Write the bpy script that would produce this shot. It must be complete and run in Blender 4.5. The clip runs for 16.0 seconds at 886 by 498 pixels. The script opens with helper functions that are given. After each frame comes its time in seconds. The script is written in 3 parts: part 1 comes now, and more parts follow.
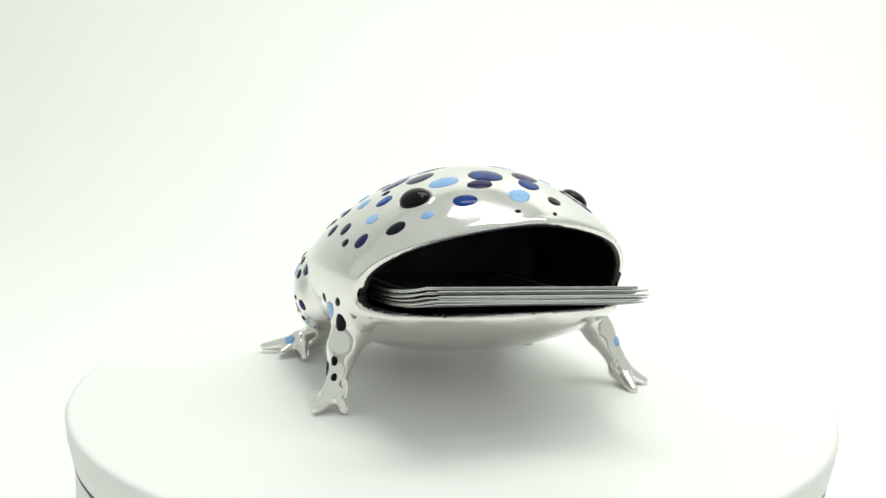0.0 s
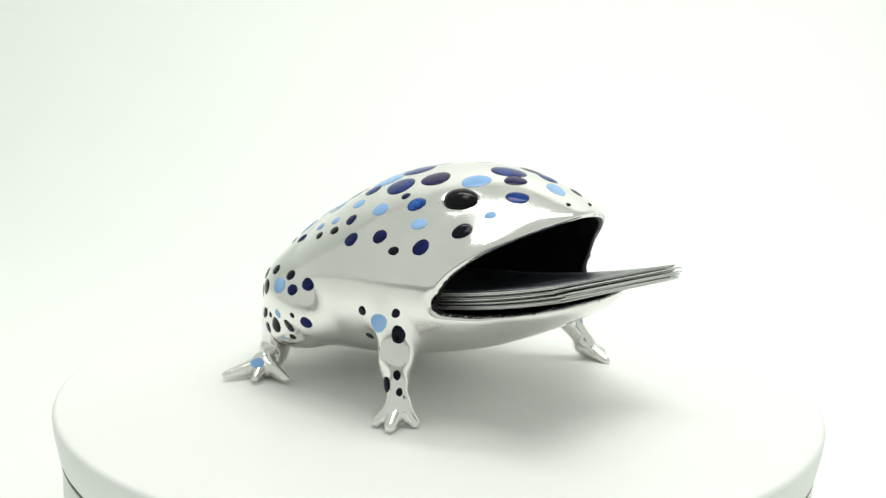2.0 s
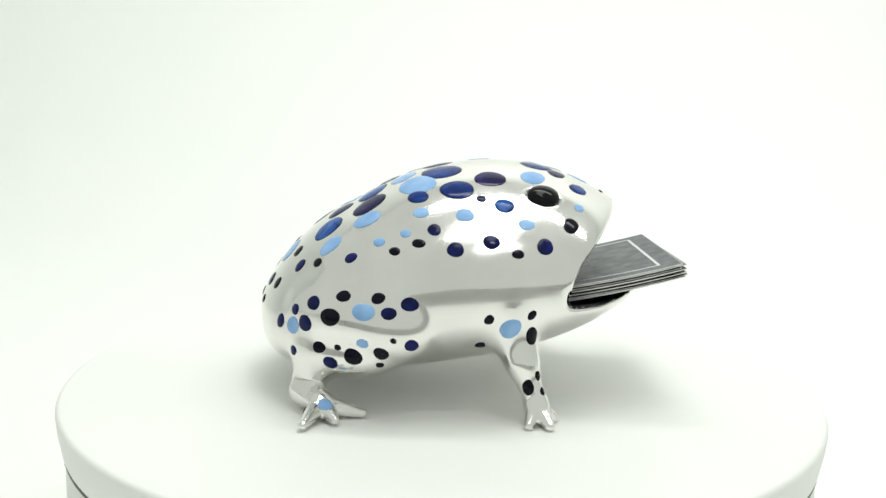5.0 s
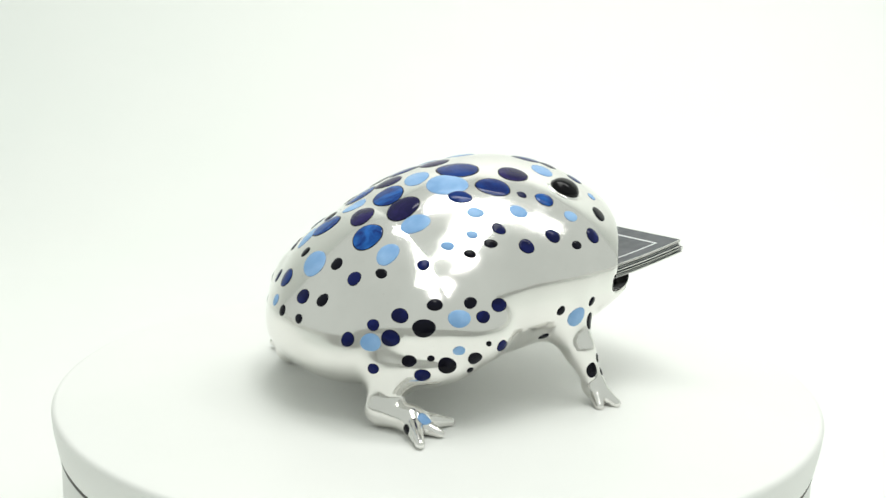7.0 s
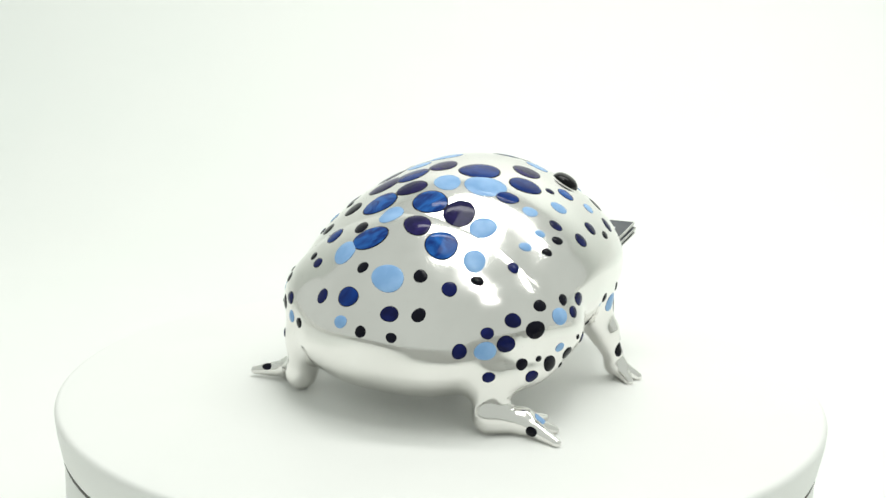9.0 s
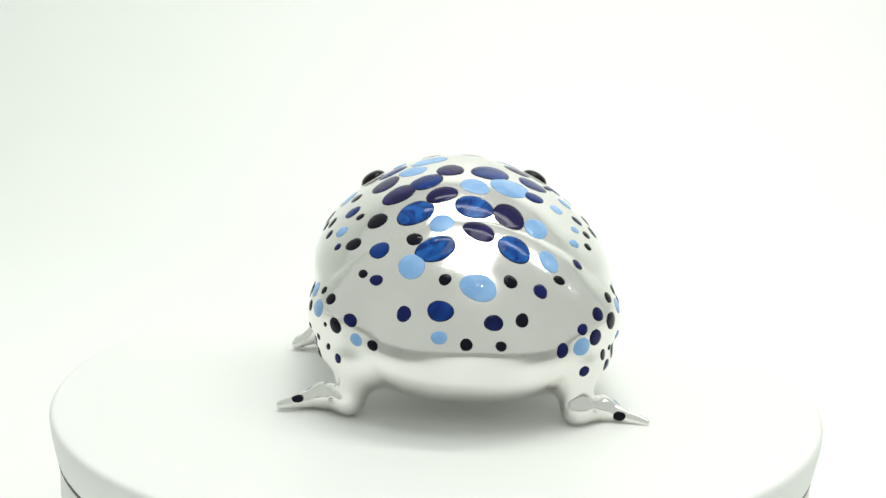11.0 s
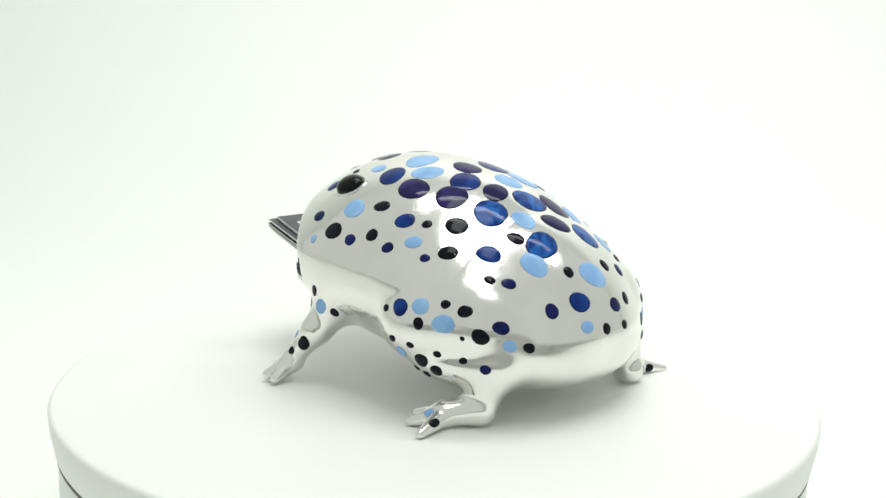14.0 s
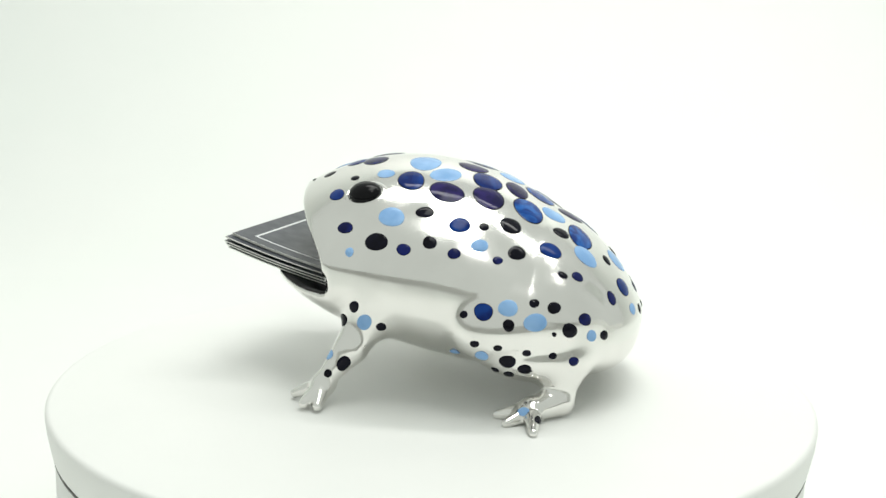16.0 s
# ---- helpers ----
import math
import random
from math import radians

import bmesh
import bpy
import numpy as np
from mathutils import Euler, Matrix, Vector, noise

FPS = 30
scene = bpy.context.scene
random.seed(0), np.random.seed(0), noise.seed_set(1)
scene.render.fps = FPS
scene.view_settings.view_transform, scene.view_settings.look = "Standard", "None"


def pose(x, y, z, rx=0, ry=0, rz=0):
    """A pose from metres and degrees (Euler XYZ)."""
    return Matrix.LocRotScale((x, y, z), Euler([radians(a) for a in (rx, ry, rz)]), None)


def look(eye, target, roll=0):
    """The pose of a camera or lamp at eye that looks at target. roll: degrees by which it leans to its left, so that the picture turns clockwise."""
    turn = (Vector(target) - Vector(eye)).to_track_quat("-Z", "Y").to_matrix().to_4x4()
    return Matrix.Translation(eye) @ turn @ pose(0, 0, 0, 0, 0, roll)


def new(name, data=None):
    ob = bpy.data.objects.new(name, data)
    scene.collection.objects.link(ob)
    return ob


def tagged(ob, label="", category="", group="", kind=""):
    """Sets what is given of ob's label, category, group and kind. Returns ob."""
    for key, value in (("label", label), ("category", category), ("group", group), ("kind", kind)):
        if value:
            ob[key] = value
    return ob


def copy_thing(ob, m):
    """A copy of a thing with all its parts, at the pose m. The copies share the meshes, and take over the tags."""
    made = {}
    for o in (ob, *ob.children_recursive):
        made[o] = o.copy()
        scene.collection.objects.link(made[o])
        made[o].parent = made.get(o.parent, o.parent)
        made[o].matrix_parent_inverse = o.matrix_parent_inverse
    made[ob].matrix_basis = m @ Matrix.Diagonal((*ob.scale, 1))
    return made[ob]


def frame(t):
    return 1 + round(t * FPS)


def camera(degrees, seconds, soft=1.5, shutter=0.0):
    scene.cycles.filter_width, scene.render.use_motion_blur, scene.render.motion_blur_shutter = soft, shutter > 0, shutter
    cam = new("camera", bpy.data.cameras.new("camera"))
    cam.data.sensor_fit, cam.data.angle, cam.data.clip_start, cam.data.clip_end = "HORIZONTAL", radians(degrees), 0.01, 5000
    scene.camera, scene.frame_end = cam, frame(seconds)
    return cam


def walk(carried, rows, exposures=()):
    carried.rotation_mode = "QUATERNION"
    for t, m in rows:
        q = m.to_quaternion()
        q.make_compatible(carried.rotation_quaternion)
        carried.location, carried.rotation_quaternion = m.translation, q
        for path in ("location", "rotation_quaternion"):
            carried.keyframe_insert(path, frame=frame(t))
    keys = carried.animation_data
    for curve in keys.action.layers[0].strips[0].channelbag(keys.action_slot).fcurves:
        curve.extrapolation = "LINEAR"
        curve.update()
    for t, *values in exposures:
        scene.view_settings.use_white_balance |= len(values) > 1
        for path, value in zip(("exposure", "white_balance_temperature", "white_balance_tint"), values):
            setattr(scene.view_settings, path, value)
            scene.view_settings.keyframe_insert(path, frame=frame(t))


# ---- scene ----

# seconds, turn to the left, tilt: the camera stands on its stand and only trembles a little
AIM = [
    (0.0, 1.38, -10.43),
    (0.5, 1.04, -10.54),
    (1.0, 0.92, -10.69),
    (1.5, 0.93, -10.56),
    (2.0, 0.71, -10.58),
    (2.5, 0.76, -10.66),
    (3.0, 0.86, -10.67),
    (3.5, 0.97, -10.75),
    (4.0, 0.96, -10.69),
    (4.2, 0.90, -10.66),
    (6.3, 0.81, -10.81),
    (6.5, 0.71, -10.88),
    (7.0, 0.65, -10.83),
    (7.5, 0.62, -10.89),
    (8.0, 0.71, -10.87),
    (8.5, 0.87, -10.99),
    (9.0, 0.81, -10.79),
    (9.2, 0.81, -10.70),
    (11.3, 0.52, -10.60),
    (11.5, 0.49, -10.63),
    (12.0, 0.48, -10.72),
    (12.5, 0.42, -10.57),
    (13.0, 0.37, -10.62),
    (13.5, 0.20, -10.79),
    (14.0, 0.47, -10.76),
    (14.5, 0.44, -10.89),
    (15.0, 0.45, -10.77),
    (15.5, 0.45, -10.73),
    (16.0, 0.33, -10.72),
]
EYE = Vector((0.0, -0.300, 0.09346))
cam = camera(46.0, 16.0)


def aim(yaw, tilt):
    a, b = radians(yaw), radians(tilt)
    return EYE + Vector((-math.sin(a) * math.cos(b), math.cos(a) * math.cos(b), math.sin(b)))


walk(cam, [(t, look(EYE, aim(yaw, tilt), 2.1)) for t, yaw, tilt in AIM])

SPIN = 14.324       # degrees a second
HEADING = -64.30     # the toad's heading at the start
MM = 0.001

# ---- world and light ----
world = bpy.data.worlds.new("room")
scene.world = world
world.use_nodes = True
world.node_tree.nodes["Background"].inputs[0].default_value = (0.940, 1.0, 0.930, 1)
world.node_tree.nodes["Background"].inputs[1].default_value = 0.655


def area_lamp(name, size_x, size_y, watts, m, colour=(1, 1, 1)):
    data = bpy.data.lights.new(name, "AREA")
    data.shape, data.size, data.size_y, data.energy, data.color = "RECTANGLE", size_x, size_y, watts, colour
    ob = new(name, data)
    ob.matrix_world = m
    return ob


area_lamp("overhead_softbox", 0.36, 0.26, 1.5, look((0.06, -0.02, 0.75), (0.0, 0.0, 0.0)), (0.975, 1.0, 0.95))
# added fill light with no known source, only to whiten the backdrop
area_lamp("backdrop_fill_light", 1.0, 0.15, 5.2, look((0.25, 0.25, 0.95), (0.30, 0.75, 0.15)), (1.0, 1.0, 0.97))
for x in (0.07, 0.12):
    area_lamp("small_led_lamp", 0.026, 0.013, 0.12, look((x, -0.22, 0.55), (0.0, 0.0, 0.03)), (1.0, 0.99, 0.97))


# ---- materials ----
def material(name, colour=(0.8, 0.8, 0.8), rough=0.5, metal=0.0, **extra):
    mat = bpy.data.materials.new(name)
    mat.use_nodes = True
    bsdf = mat.node_tree.nodes["Principled BSDF"]
    bsdf.inputs["Base Color"].default_value = (*colour, 1)
    bsdf.inputs["Roughness"].default_value = rough
    bsdf.inputs["Metallic"].default_value = metal
    for key, value in extra.items():
        bsdf.inputs[key.replace("_", " ")].default_value = value
    return mat


def node(mat, kind, **inputs):
    n = mat.node_tree.nodes.new(kind)
    for key, value in inputs.items():
        n.inputs[key.replace("_", " ")].default_value = value
    return n


def grain(mat, scale, low, high, to, detail=4.0, distortion=0.0):
    """A noise that drives one number of the surface between low and high."""
    links = mat.node_tree.links
    co = mat.node_tree.nodes.new("ShaderNodeTexCoord")
    n = node(mat, "ShaderNodeTexNoise", Scale=scale, Detail=detail, Distortion=distortion)
    r = node(mat, "ShaderNodeMapRange", To_Min=low, To_Max=high, From_Min=0.3, From_Max=0.7)
    links.new(co.outputs["Object"], n.inputs["Vector"])
    links.new(n.outputs["Fac"], r.inputs["Value"])
    links.new(r.outputs["Result"], mat.node_tree.nodes["Principled BSDF"].inputs[to])
    return n


def tint(mat, scale, a, b, low=0.35, high=0.65, detail=5.0, swirl=0.0):
    """Colour that wanders between a and b."""
    links = mat.node_tree.links
    co = mat.node_tree.nodes.new("ShaderNodeTexCoord")
    n = node(mat, "ShaderNodeTexNoise", Scale=scale, Detail=detail, Distortion=swirl)
    ramp = mat.node_tree.nodes.new("ShaderNodeValToRGB")
    ramp.color_ramp.elements[0].position, ramp.color_ramp.elements[0].color = low, (*a, 1)
    ramp.color_ramp.elements[1].position, ramp.color_ramp.elements[1].color = high, (*b, 1)
    links.new(co.outputs["Object"], n.inputs["Vector"])
    links.new(n.outputs["Fac"], ramp.inputs["Fac"])
    links.new(ramp.outputs["Color"], mat.node_tree.nodes["Principled BSDF"].inputs["Base Color"])


def relief(mat, scale, strength, distance, detail=3.0):
    links = mat.node_tree.links
    co = mat.node_tree.nodes.new("ShaderNodeTexCoord")
    n = node(mat, "ShaderNodeTexNoise", Scale=scale, Detail=detail)
    b = node(mat, "ShaderNodeBump", Strength=strength, Distance=distance)
    links.new(co.outputs["Object"], n.inputs["Vector"])
    links.new(n.outputs["Fac"], b.inputs["Height"])
    links.new(b.outputs["Normal"], mat.node_tree.nodes["Principled BSDF"].inputs["Normal"])


METAL = material("polished_aluminium", (0.82, 0.81, 0.785), 0.14, 1.0)
tint(METAL, 60, (0.79, 0.78, 0.755), (0.85, 0.84, 0.815))
grain(METAL, 140, 0.09, 0.18, "Roughness")
relief(METAL, 48, 0.20, 0.0020, 1.3)
BLACK_LINING = material("black_lining", (0.006, 0.006, 0.007), 0.55)
grain(BLACK_LINING, 200, 0.4, 0.7, "Roughness")
BLACK_GLASS = material("black_eye_enamel", (0.003, 0.003, 0.004), 0.07, Specular_IOR_Level=0.16)
PLASTIC = material("white_plastic", (0.82, 0.83, 0.81), 0.45)
tint(PLASTIC, 9, (0.80, 0.81, 0.79), (0.84, 0.845, 0.825))
relief(PLASTIC, 900, 0.05, 0.0003)
# grey that stands in for the shade under the platter
GAP_SHADE = material("painted_gap_shade", (0.16, 0.16, 0.15), 0.6)
SWEEP = material("white_backdrop_paper", (0.84, 0.86, 0.835), 0.8)
tint(SWEEP, 2.2, (0.82, 0.85, 0.82), (0.86, 0.865, 0.845))
# tone of the added wall behind the camera, met only in reflections
REFLECTED_WALL = material("unseen_grey_wall", (0.64, 0.64, 0.62), 0.9)
tint(REFLECTED_WALL, 3.0, (0.78, 0.78, 0.76), (0.84, 0.84, 0.82))
# dark so that the legs and underside mirror something dim
FLOOR = material("unseen_dark_floor", (0.09, 0.075, 0.06), 0.5)
tint(FLOOR, 6.0, (0.07, 0.058, 0.048), (0.11, 0.092, 0.075))

# the same for the added side walls
REFLECTED_SIDE = material("unseen_pale_wall", (0.66, 0.66, 0.64), 0.85)
tint(REFLECTED_SIDE, 3.0, (0.72, 0.72, 0.70), (0.79, 0.79, 0.77))


def enamel(name, dark, light, scale=150, swirl=0.0):
    mat = material(name, dark, 0.08, 0.0, Specular_IOR_Level=0.14)
    tint(mat, scale, dark, light, 0.40, 0.66, 4.0, swirl)
    return mat


ENAMELS = {
    "k": enamel("black_enamel", (0.0025, 0.0025, 0.006), (0.005, 0.005, 0.014)),
    "n": enamel("navy_enamel", (0.004, 0.006, 0.048), (0.009, 0.016, 0.125), 170, 0.6),
    "p": enamel("purple_enamel", (0.010, 0.008, 0.055), (0.026, 0.017, 0.12), 170, 0.6),
    "b": enamel("blue_enamel", (0.003, 0.016, 0.12), (0.006, 0.042, 0.23), 150, 1.0),
    "c": enamel("bright_blue_enamel", (0.004, 0.030, 0.18), (0.018, 0.13, 0.46), 150, 1.4),
    "l": enamel("light_blue_enamel", (0.22, 0.40, 0.69), (0.31, 0.51, 0.80)),
}
ENAMEL_WORD = {"k": "black", "n": "navy blue", "p": "dark purple", "b": "blue", "c": "bright blue", "l": "light blue"}


# ---- mesh helpers ----
def part(name, bm, mat, parent, label=""):
    me = bpy.data.meshes.new(name)
    bm.to_mesh(me)
    bm.free()
    for p in me.polygons:
        p.use_smooth = True
    me.materials.append(mat)
    ob = new(name, me)
    ob.parent = parent
    return tagged(ob, label)


def lathe(profile, n=160):
    """A closed turned form from (radius, height) pairs."""
    bm = bmesh.new()
    rings = []
    for r, z in profile:
        if r < 1e-6:
            rings.append([bm.verts.new((0, 0, z))])
        else:
            rings.append([bm.verts.new((r * math.cos(2 * math.pi * i / n), r * math.sin(2 * math.pi * i / n), z)) for i in range(n)])
    for a, b in zip(rings, rings[1:]):
        for i in range(n):
            j = (i + 1) % n
            if len(a) == 1:
                bm.faces.new((a[0], b[j], b[i]))
            elif len(b) == 1:
                bm.faces.new((a[i], a[j], b[0]))
            else:
                bm.faces.new((a[i], a[j], b[j], b[i]))
    bmesh.ops.recalc_face_normals(bm, faces=bm.faces)
    return bm


# ---- the setting ----
TABLE_Z = -0.060
FLOOR_Z = -0.80


def sweep_sheet():
    """Table paper that curves up into the back wall."""
    r, y0 = 0.30, 0.45
    prof = [(-0.42 + 0.08 * i, TABLE_Z) for i in range(10)]
    prof += [(y0 + r * math.sin(a), TABLE_Z + r - r * math.cos(a)) for a in [math.pi / 2 * i / 24 for i in range(25)]]
    prof += [(y0 + r, TABLE_Z + r + 0.1 * i) for i in range(1, 9)]
    bm = bmesh.new()
    cols = [[bm.verts.new((-1.6 + 0.2 * k, y, z)) for y, z in prof] for k in range(17)]
    for a, b in zip(cols, cols[1:]):
        for i in range(len(prof) - 1):
            bm.faces.new((a[i], b[i], b[i + 1], a[i + 1]))
    ext = bmesh.ops.extrude_face_region(bm, geom=bm.faces[:])
    for v in ext["geom"]:
        if isinstance(v, bmesh.types.BMVert):
            v.co += Vector((0, 0.003, -0.003))
    bmesh.ops.recalc_face_normals(bm, faces=bm.faces)
    return bm


def slab(x0, x1, y0, y1, z0, z1):
    bm = bmesh.new()
    bmesh.ops.create_cube(bm, size=1)
    for v in bm.verts:
        v.co = ((x0 + x1) / 2 + v.co.x * (x1 - x0), (y0 + y1) / 2 + v.co.y * (y1 - y0), (z0 + z1) / 2 + v.co.z * (z1 - z0))
    return bm


backdrop = tagged(part("backdrop", sweep_sheet(), SWEEP, None), "seamless white paper backdrop curving up behind the turntable", "backdrop", kind="structure")
# unseen walls added to shape what the metal mirrors, not known parts of the room
wall = tagged(part("unseen_wall_south", slab(-1.6, 1.6, -1.26, -1.21, FLOOR_Z, 0.06), REFLECTED_WALL, None), "unseen low pale grey wall behind the camera, added for the metal's reflections", "wall", kind="structure")
west = tagged(part("unseen_wall_west", slab(-1.05, -1.0, -1.2, 0.42, FLOOR_Z, 0.06), REFLECTED_SIDE, None), "unseen low pale grey wall, added to tone reflections from the side", "wall", kind="structure")
east = tagged(part("unseen_wall_east", slab(1.15, 1.20, -1.2, 0.42, FLOOR_Z, 0.06), REFLECTED_SIDE, None), "unseen low pale grey wall, added to tone reflections from the side", "wall", kind="structure")
# unseen floor added to darken reflections low on the metal
floor = tagged(part("floor", slab(-1.6, 1.6, -1.26, 0.8, FLOOR_Z - 0.05, FLOOR_Z), FLOOR, None), "unseen dark brown floor, added to darken the metal's lower reflections", "floor", kind="structure")
for ob in (wall, west, east, floor):
    for p in ob.data.polygons:
        p.use_smooth = False

# ---- the turntable ----
DISK = Vector((-0.0032, -0.0045, 0.0))
DISK_R = 0.1073
LEAN = pose(0, 0, 0, 0, -0.7, 0)


EDGE = 0.0014


def platter_top():
    r = DISK_R - EDGE - 0.0004
    return lathe([(0, 0)] + [(r * k / 10, 0) for k in range(1, 11)] + [(r, -0.004), (0, -0.004)])


def platter_rim():
    r, h, e = DISK_R, 0.0116, EDGE
    prof = [(r - e - 0.0004, 0), (r - e, 0)]
    prof += [(r - e + e * math.sin(a), -e + e * math.cos(a)) for a in [math.pi / 2 * i / 6 for i in range(1, 7)]]
    prof += [(r - 0.0003, -0.005), (r - 0.0013, -h + 0.0010), (r - 0.0017, -h + 0.0003), (r - 0.0024, -h), (r - 0.012, -h)]
    return lathe(prof)


table_top = tagged(new("round_platter"), "round white plastic platter of a motorised turntable", "turntable")
top_plate = part("top_plate", platter_top(), PLASTIC, table_top)
for p in top_plate.data.polygons:
    p.use_smooth = False
part("rim", platter_rim(), PLASTIC, table_top, "rounded white rim")
base = tagged(new("turntable_stand"), "white plastic turntable base with a dark gap under the platter", "turntable")
base.matrix_world = Matrix.Translation(DISK) @ LEAN
# no real part: a dark ring paints the shade of the gap
part("gap_shade_ring", lathe([(0, -0.0117), (DISK_R - 0.0016, -0.0118), (DISK_R - 0.0016, -0.0122), (0, -0.0122)]), GAP_SHADE, base, "dark ring painted as the shade in the gap under the platter")
part("housing", lathe([(0, -0.0123), (DISK_R - 0.0034, -0.0123), (DISK_R - 0.0024, -0.0126), (DISK_R - 0.0020, -0.0134), (DISK_R - 0.0020, TABLE_Z + 0.002), (DISK_R - 0.004, TABLE_Z), (0, TABLE_Z)]), PLASTIC, base)

# ---- the toad card holder ----
# All in millimetres: x ahead, y to its left, z up.
# how square the ribs are above and below their widest line, and the rump
N_UP, N_DOWN, N_RUMP = 1.584, 2.1, 1.612
KX = np.array([-34.0, -30, -25, -15, -5, 5, 15, 25, 35.3, 42, 46.4, 49.6, 51.6])
KTOP = np.array([48.2, 50.5, 53.6, 58.7, 61.6, 63.2, 63.4, 61.9, 58.3, 55.0, 52.3, 46.3, 33.4])
KBOT = np.array([6.5, 6.4, 6.4, 7.0, 8.3, 10.1, 12.5, 15.7, 20.1, 23.5, 26.0, 28.6, 31.2])
KW = np.array([35.8, 37.3, 38.8, 41.0, 42.0, 42.3, 41.9, 40.1, 35.5, 29.5, 23.0, 14.5, 1.5])
KMID = np.array([27, 28, 29.5, 31.5, 33, 33.5, 34, 34.5, 35, 35, 34.5, 33.5, 32])


def smooth_knots(x, ky):
    """Cubic through the knots, with the slopes of a Catmull-Rom spline."""
    s = np.gradient(ky, KX)
    i = np.clip(np.searchsorted(KX, x) - 1, 0, len(KX) - 2)
    h = KX[i + 1] - KX[i]
    t = np.clip((x - KX[i]) / h, 0, 1)
    return ((2 * t**3 - 3 * t**2 + 1) * ky[i] + (t**3 - 2 * t**2 + t) * h * s[i] + (-2 * t**3 + 3 * t**2) * ky[i + 1] + (t**3 - t**2) * h * s[i + 1])


def smin(a, b, k):
    h = np.clip(0.5 + 0.5 * (b - a) / k, 0, 1)
    return b + (a - b) * h - k * h * (1 - h)


def smax(a, b, k):
    return -smin(-a, -b, k)


def soft_abs(v, k):
    return np.sqrt(v * v + k * k) - k


def trunk(x, y, z, inset=0.0):
    """The egg-shaped body: ribs of varying height and width, closed by a round rump."""
    xx = np.clip(x, -30.0, KX[-1])
    top, bot, w, mid = (smooth_knots(xx, k) for k in (KTOP, KBOT, KW, KMID))
    e = np.clip((-30.0 - x) / (28.0 - inset), 0, 3)
    mid = mid - 9.0 * np.minimum(e, 1.2)
    w, up, down = np.maximum(w - inset, 0.4), np.maximum(top - smooth_knots(xx, KMID) - inset, 0.4), np.maximum(smooth_knots(xx, KMID) - bot - inset, 0.4)
    ay = soft_abs((y - 0.02 * (z - 20)) / w, 0.08)
    az = soft_abs(np.where(z > mid, (z - mid) / up, (mid - z) / down), 0.08)
    s = np.clip(0.5 + (z - mid) / 12.0, 0, 1)
    n = N_DOWN + (N_UP - N_DOWN) * s * s * (3 - 2 * s)
    f = (ay**n + az**n + e**N_RUMP) ** (1 / n)
    return (f - 0.93) * np.minimum(w, np.where(z > mid, up, down)) * 1.05 + np.maximum(x - KX[-1], 0)


def cone(x, y, z, a, b, ra, rb):
    a, b = np.array(a, float), np.array(b, float)
    ab = b - a
    px, py, pz = x - a[0], y - a[1], z - a[2]
    t = np.clip((px * ab[0] + py * ab[1] + pz * ab[2]) / (ab @ ab), 0, 1)
    return np.sqrt((px - t * ab[0])**2 + (py - t * ab[1])**2 + (pz - t * ab[2])**2) - (ra + (rb - ra) * t)


def egg(x, y, z, c, r, turn=0.0, dip=0.0):
    px, py, pz = x - c[0], y - c[1], z - c[2]
    ct, st = math.cos(radians(turn)), math.sin(radians(turn))
    px, py = ct * px + st * py, -st * px + ct * py
    cd, sd = math.cos(radians(dip)), math.sin(radians(dip))
    px, pz = cd * px + sd * pz, -sd * px + cd * pz
    k0 = np.sqrt((px / r[0])**2 + (py / r[1])**2 + (pz / r[2])**2)
    k1 = np.sqrt((px / r[0]**2)**2 + (py / r[1]**2)**2 + (pz / r[2]**2)**2)
    return k0 * (k0 - 1) / np.maximum(k1, 1e-6)


def front_leg(x, y, z, hip, knee, ankle, toes):
    d = smin(cone(x, y, z, hip, knee, 6.4, 3.9), cone(x, y, z, knee, ankle, 3.9, 2.7), 3.0)
    for tx, ty, w in toes:
        d = smin(d, cone(x, y, z, (ankle[0] + 0.3, ankle[1], 5.0), (tx, ty, w * 1.15), 2.8, w * 1.15), 1.5)
    return d


def hind_leg(x, y, z, s, heel, toes):
    hx, hy = heel
    d = egg(x, y, z, (-28.0, s * 29.0, 24.2), (20.0, 11.2, 11.3), s * 30, -8)
    d = smin(d, egg(x, y, z, (-30, s * 29, 15.6), (15.5, 9.8, 7.2), s * 25, 8), 1.4)
    d = smin(d, cone(x, y, z, (-39, s * 27.0, 15), (hx, hy, 5.0), 6.0, 4.0), 4.0)
    mid = ((toes[1][0] + hx) / 2, (toes[1][1] + hy) / 2)
    d = smin(d, cone(x, y, z, (hx, hy, 4.0), (mid[0], mid[1], 3.4), 4.0, 3.3), 2.0)
    for tx, ty in toes:
        d = smin(d, cone(x, y, z, (mid[0], mid[1], 3.1), (tx, ty, 1.15), 3.0, 1.15), 1.4)
    return d


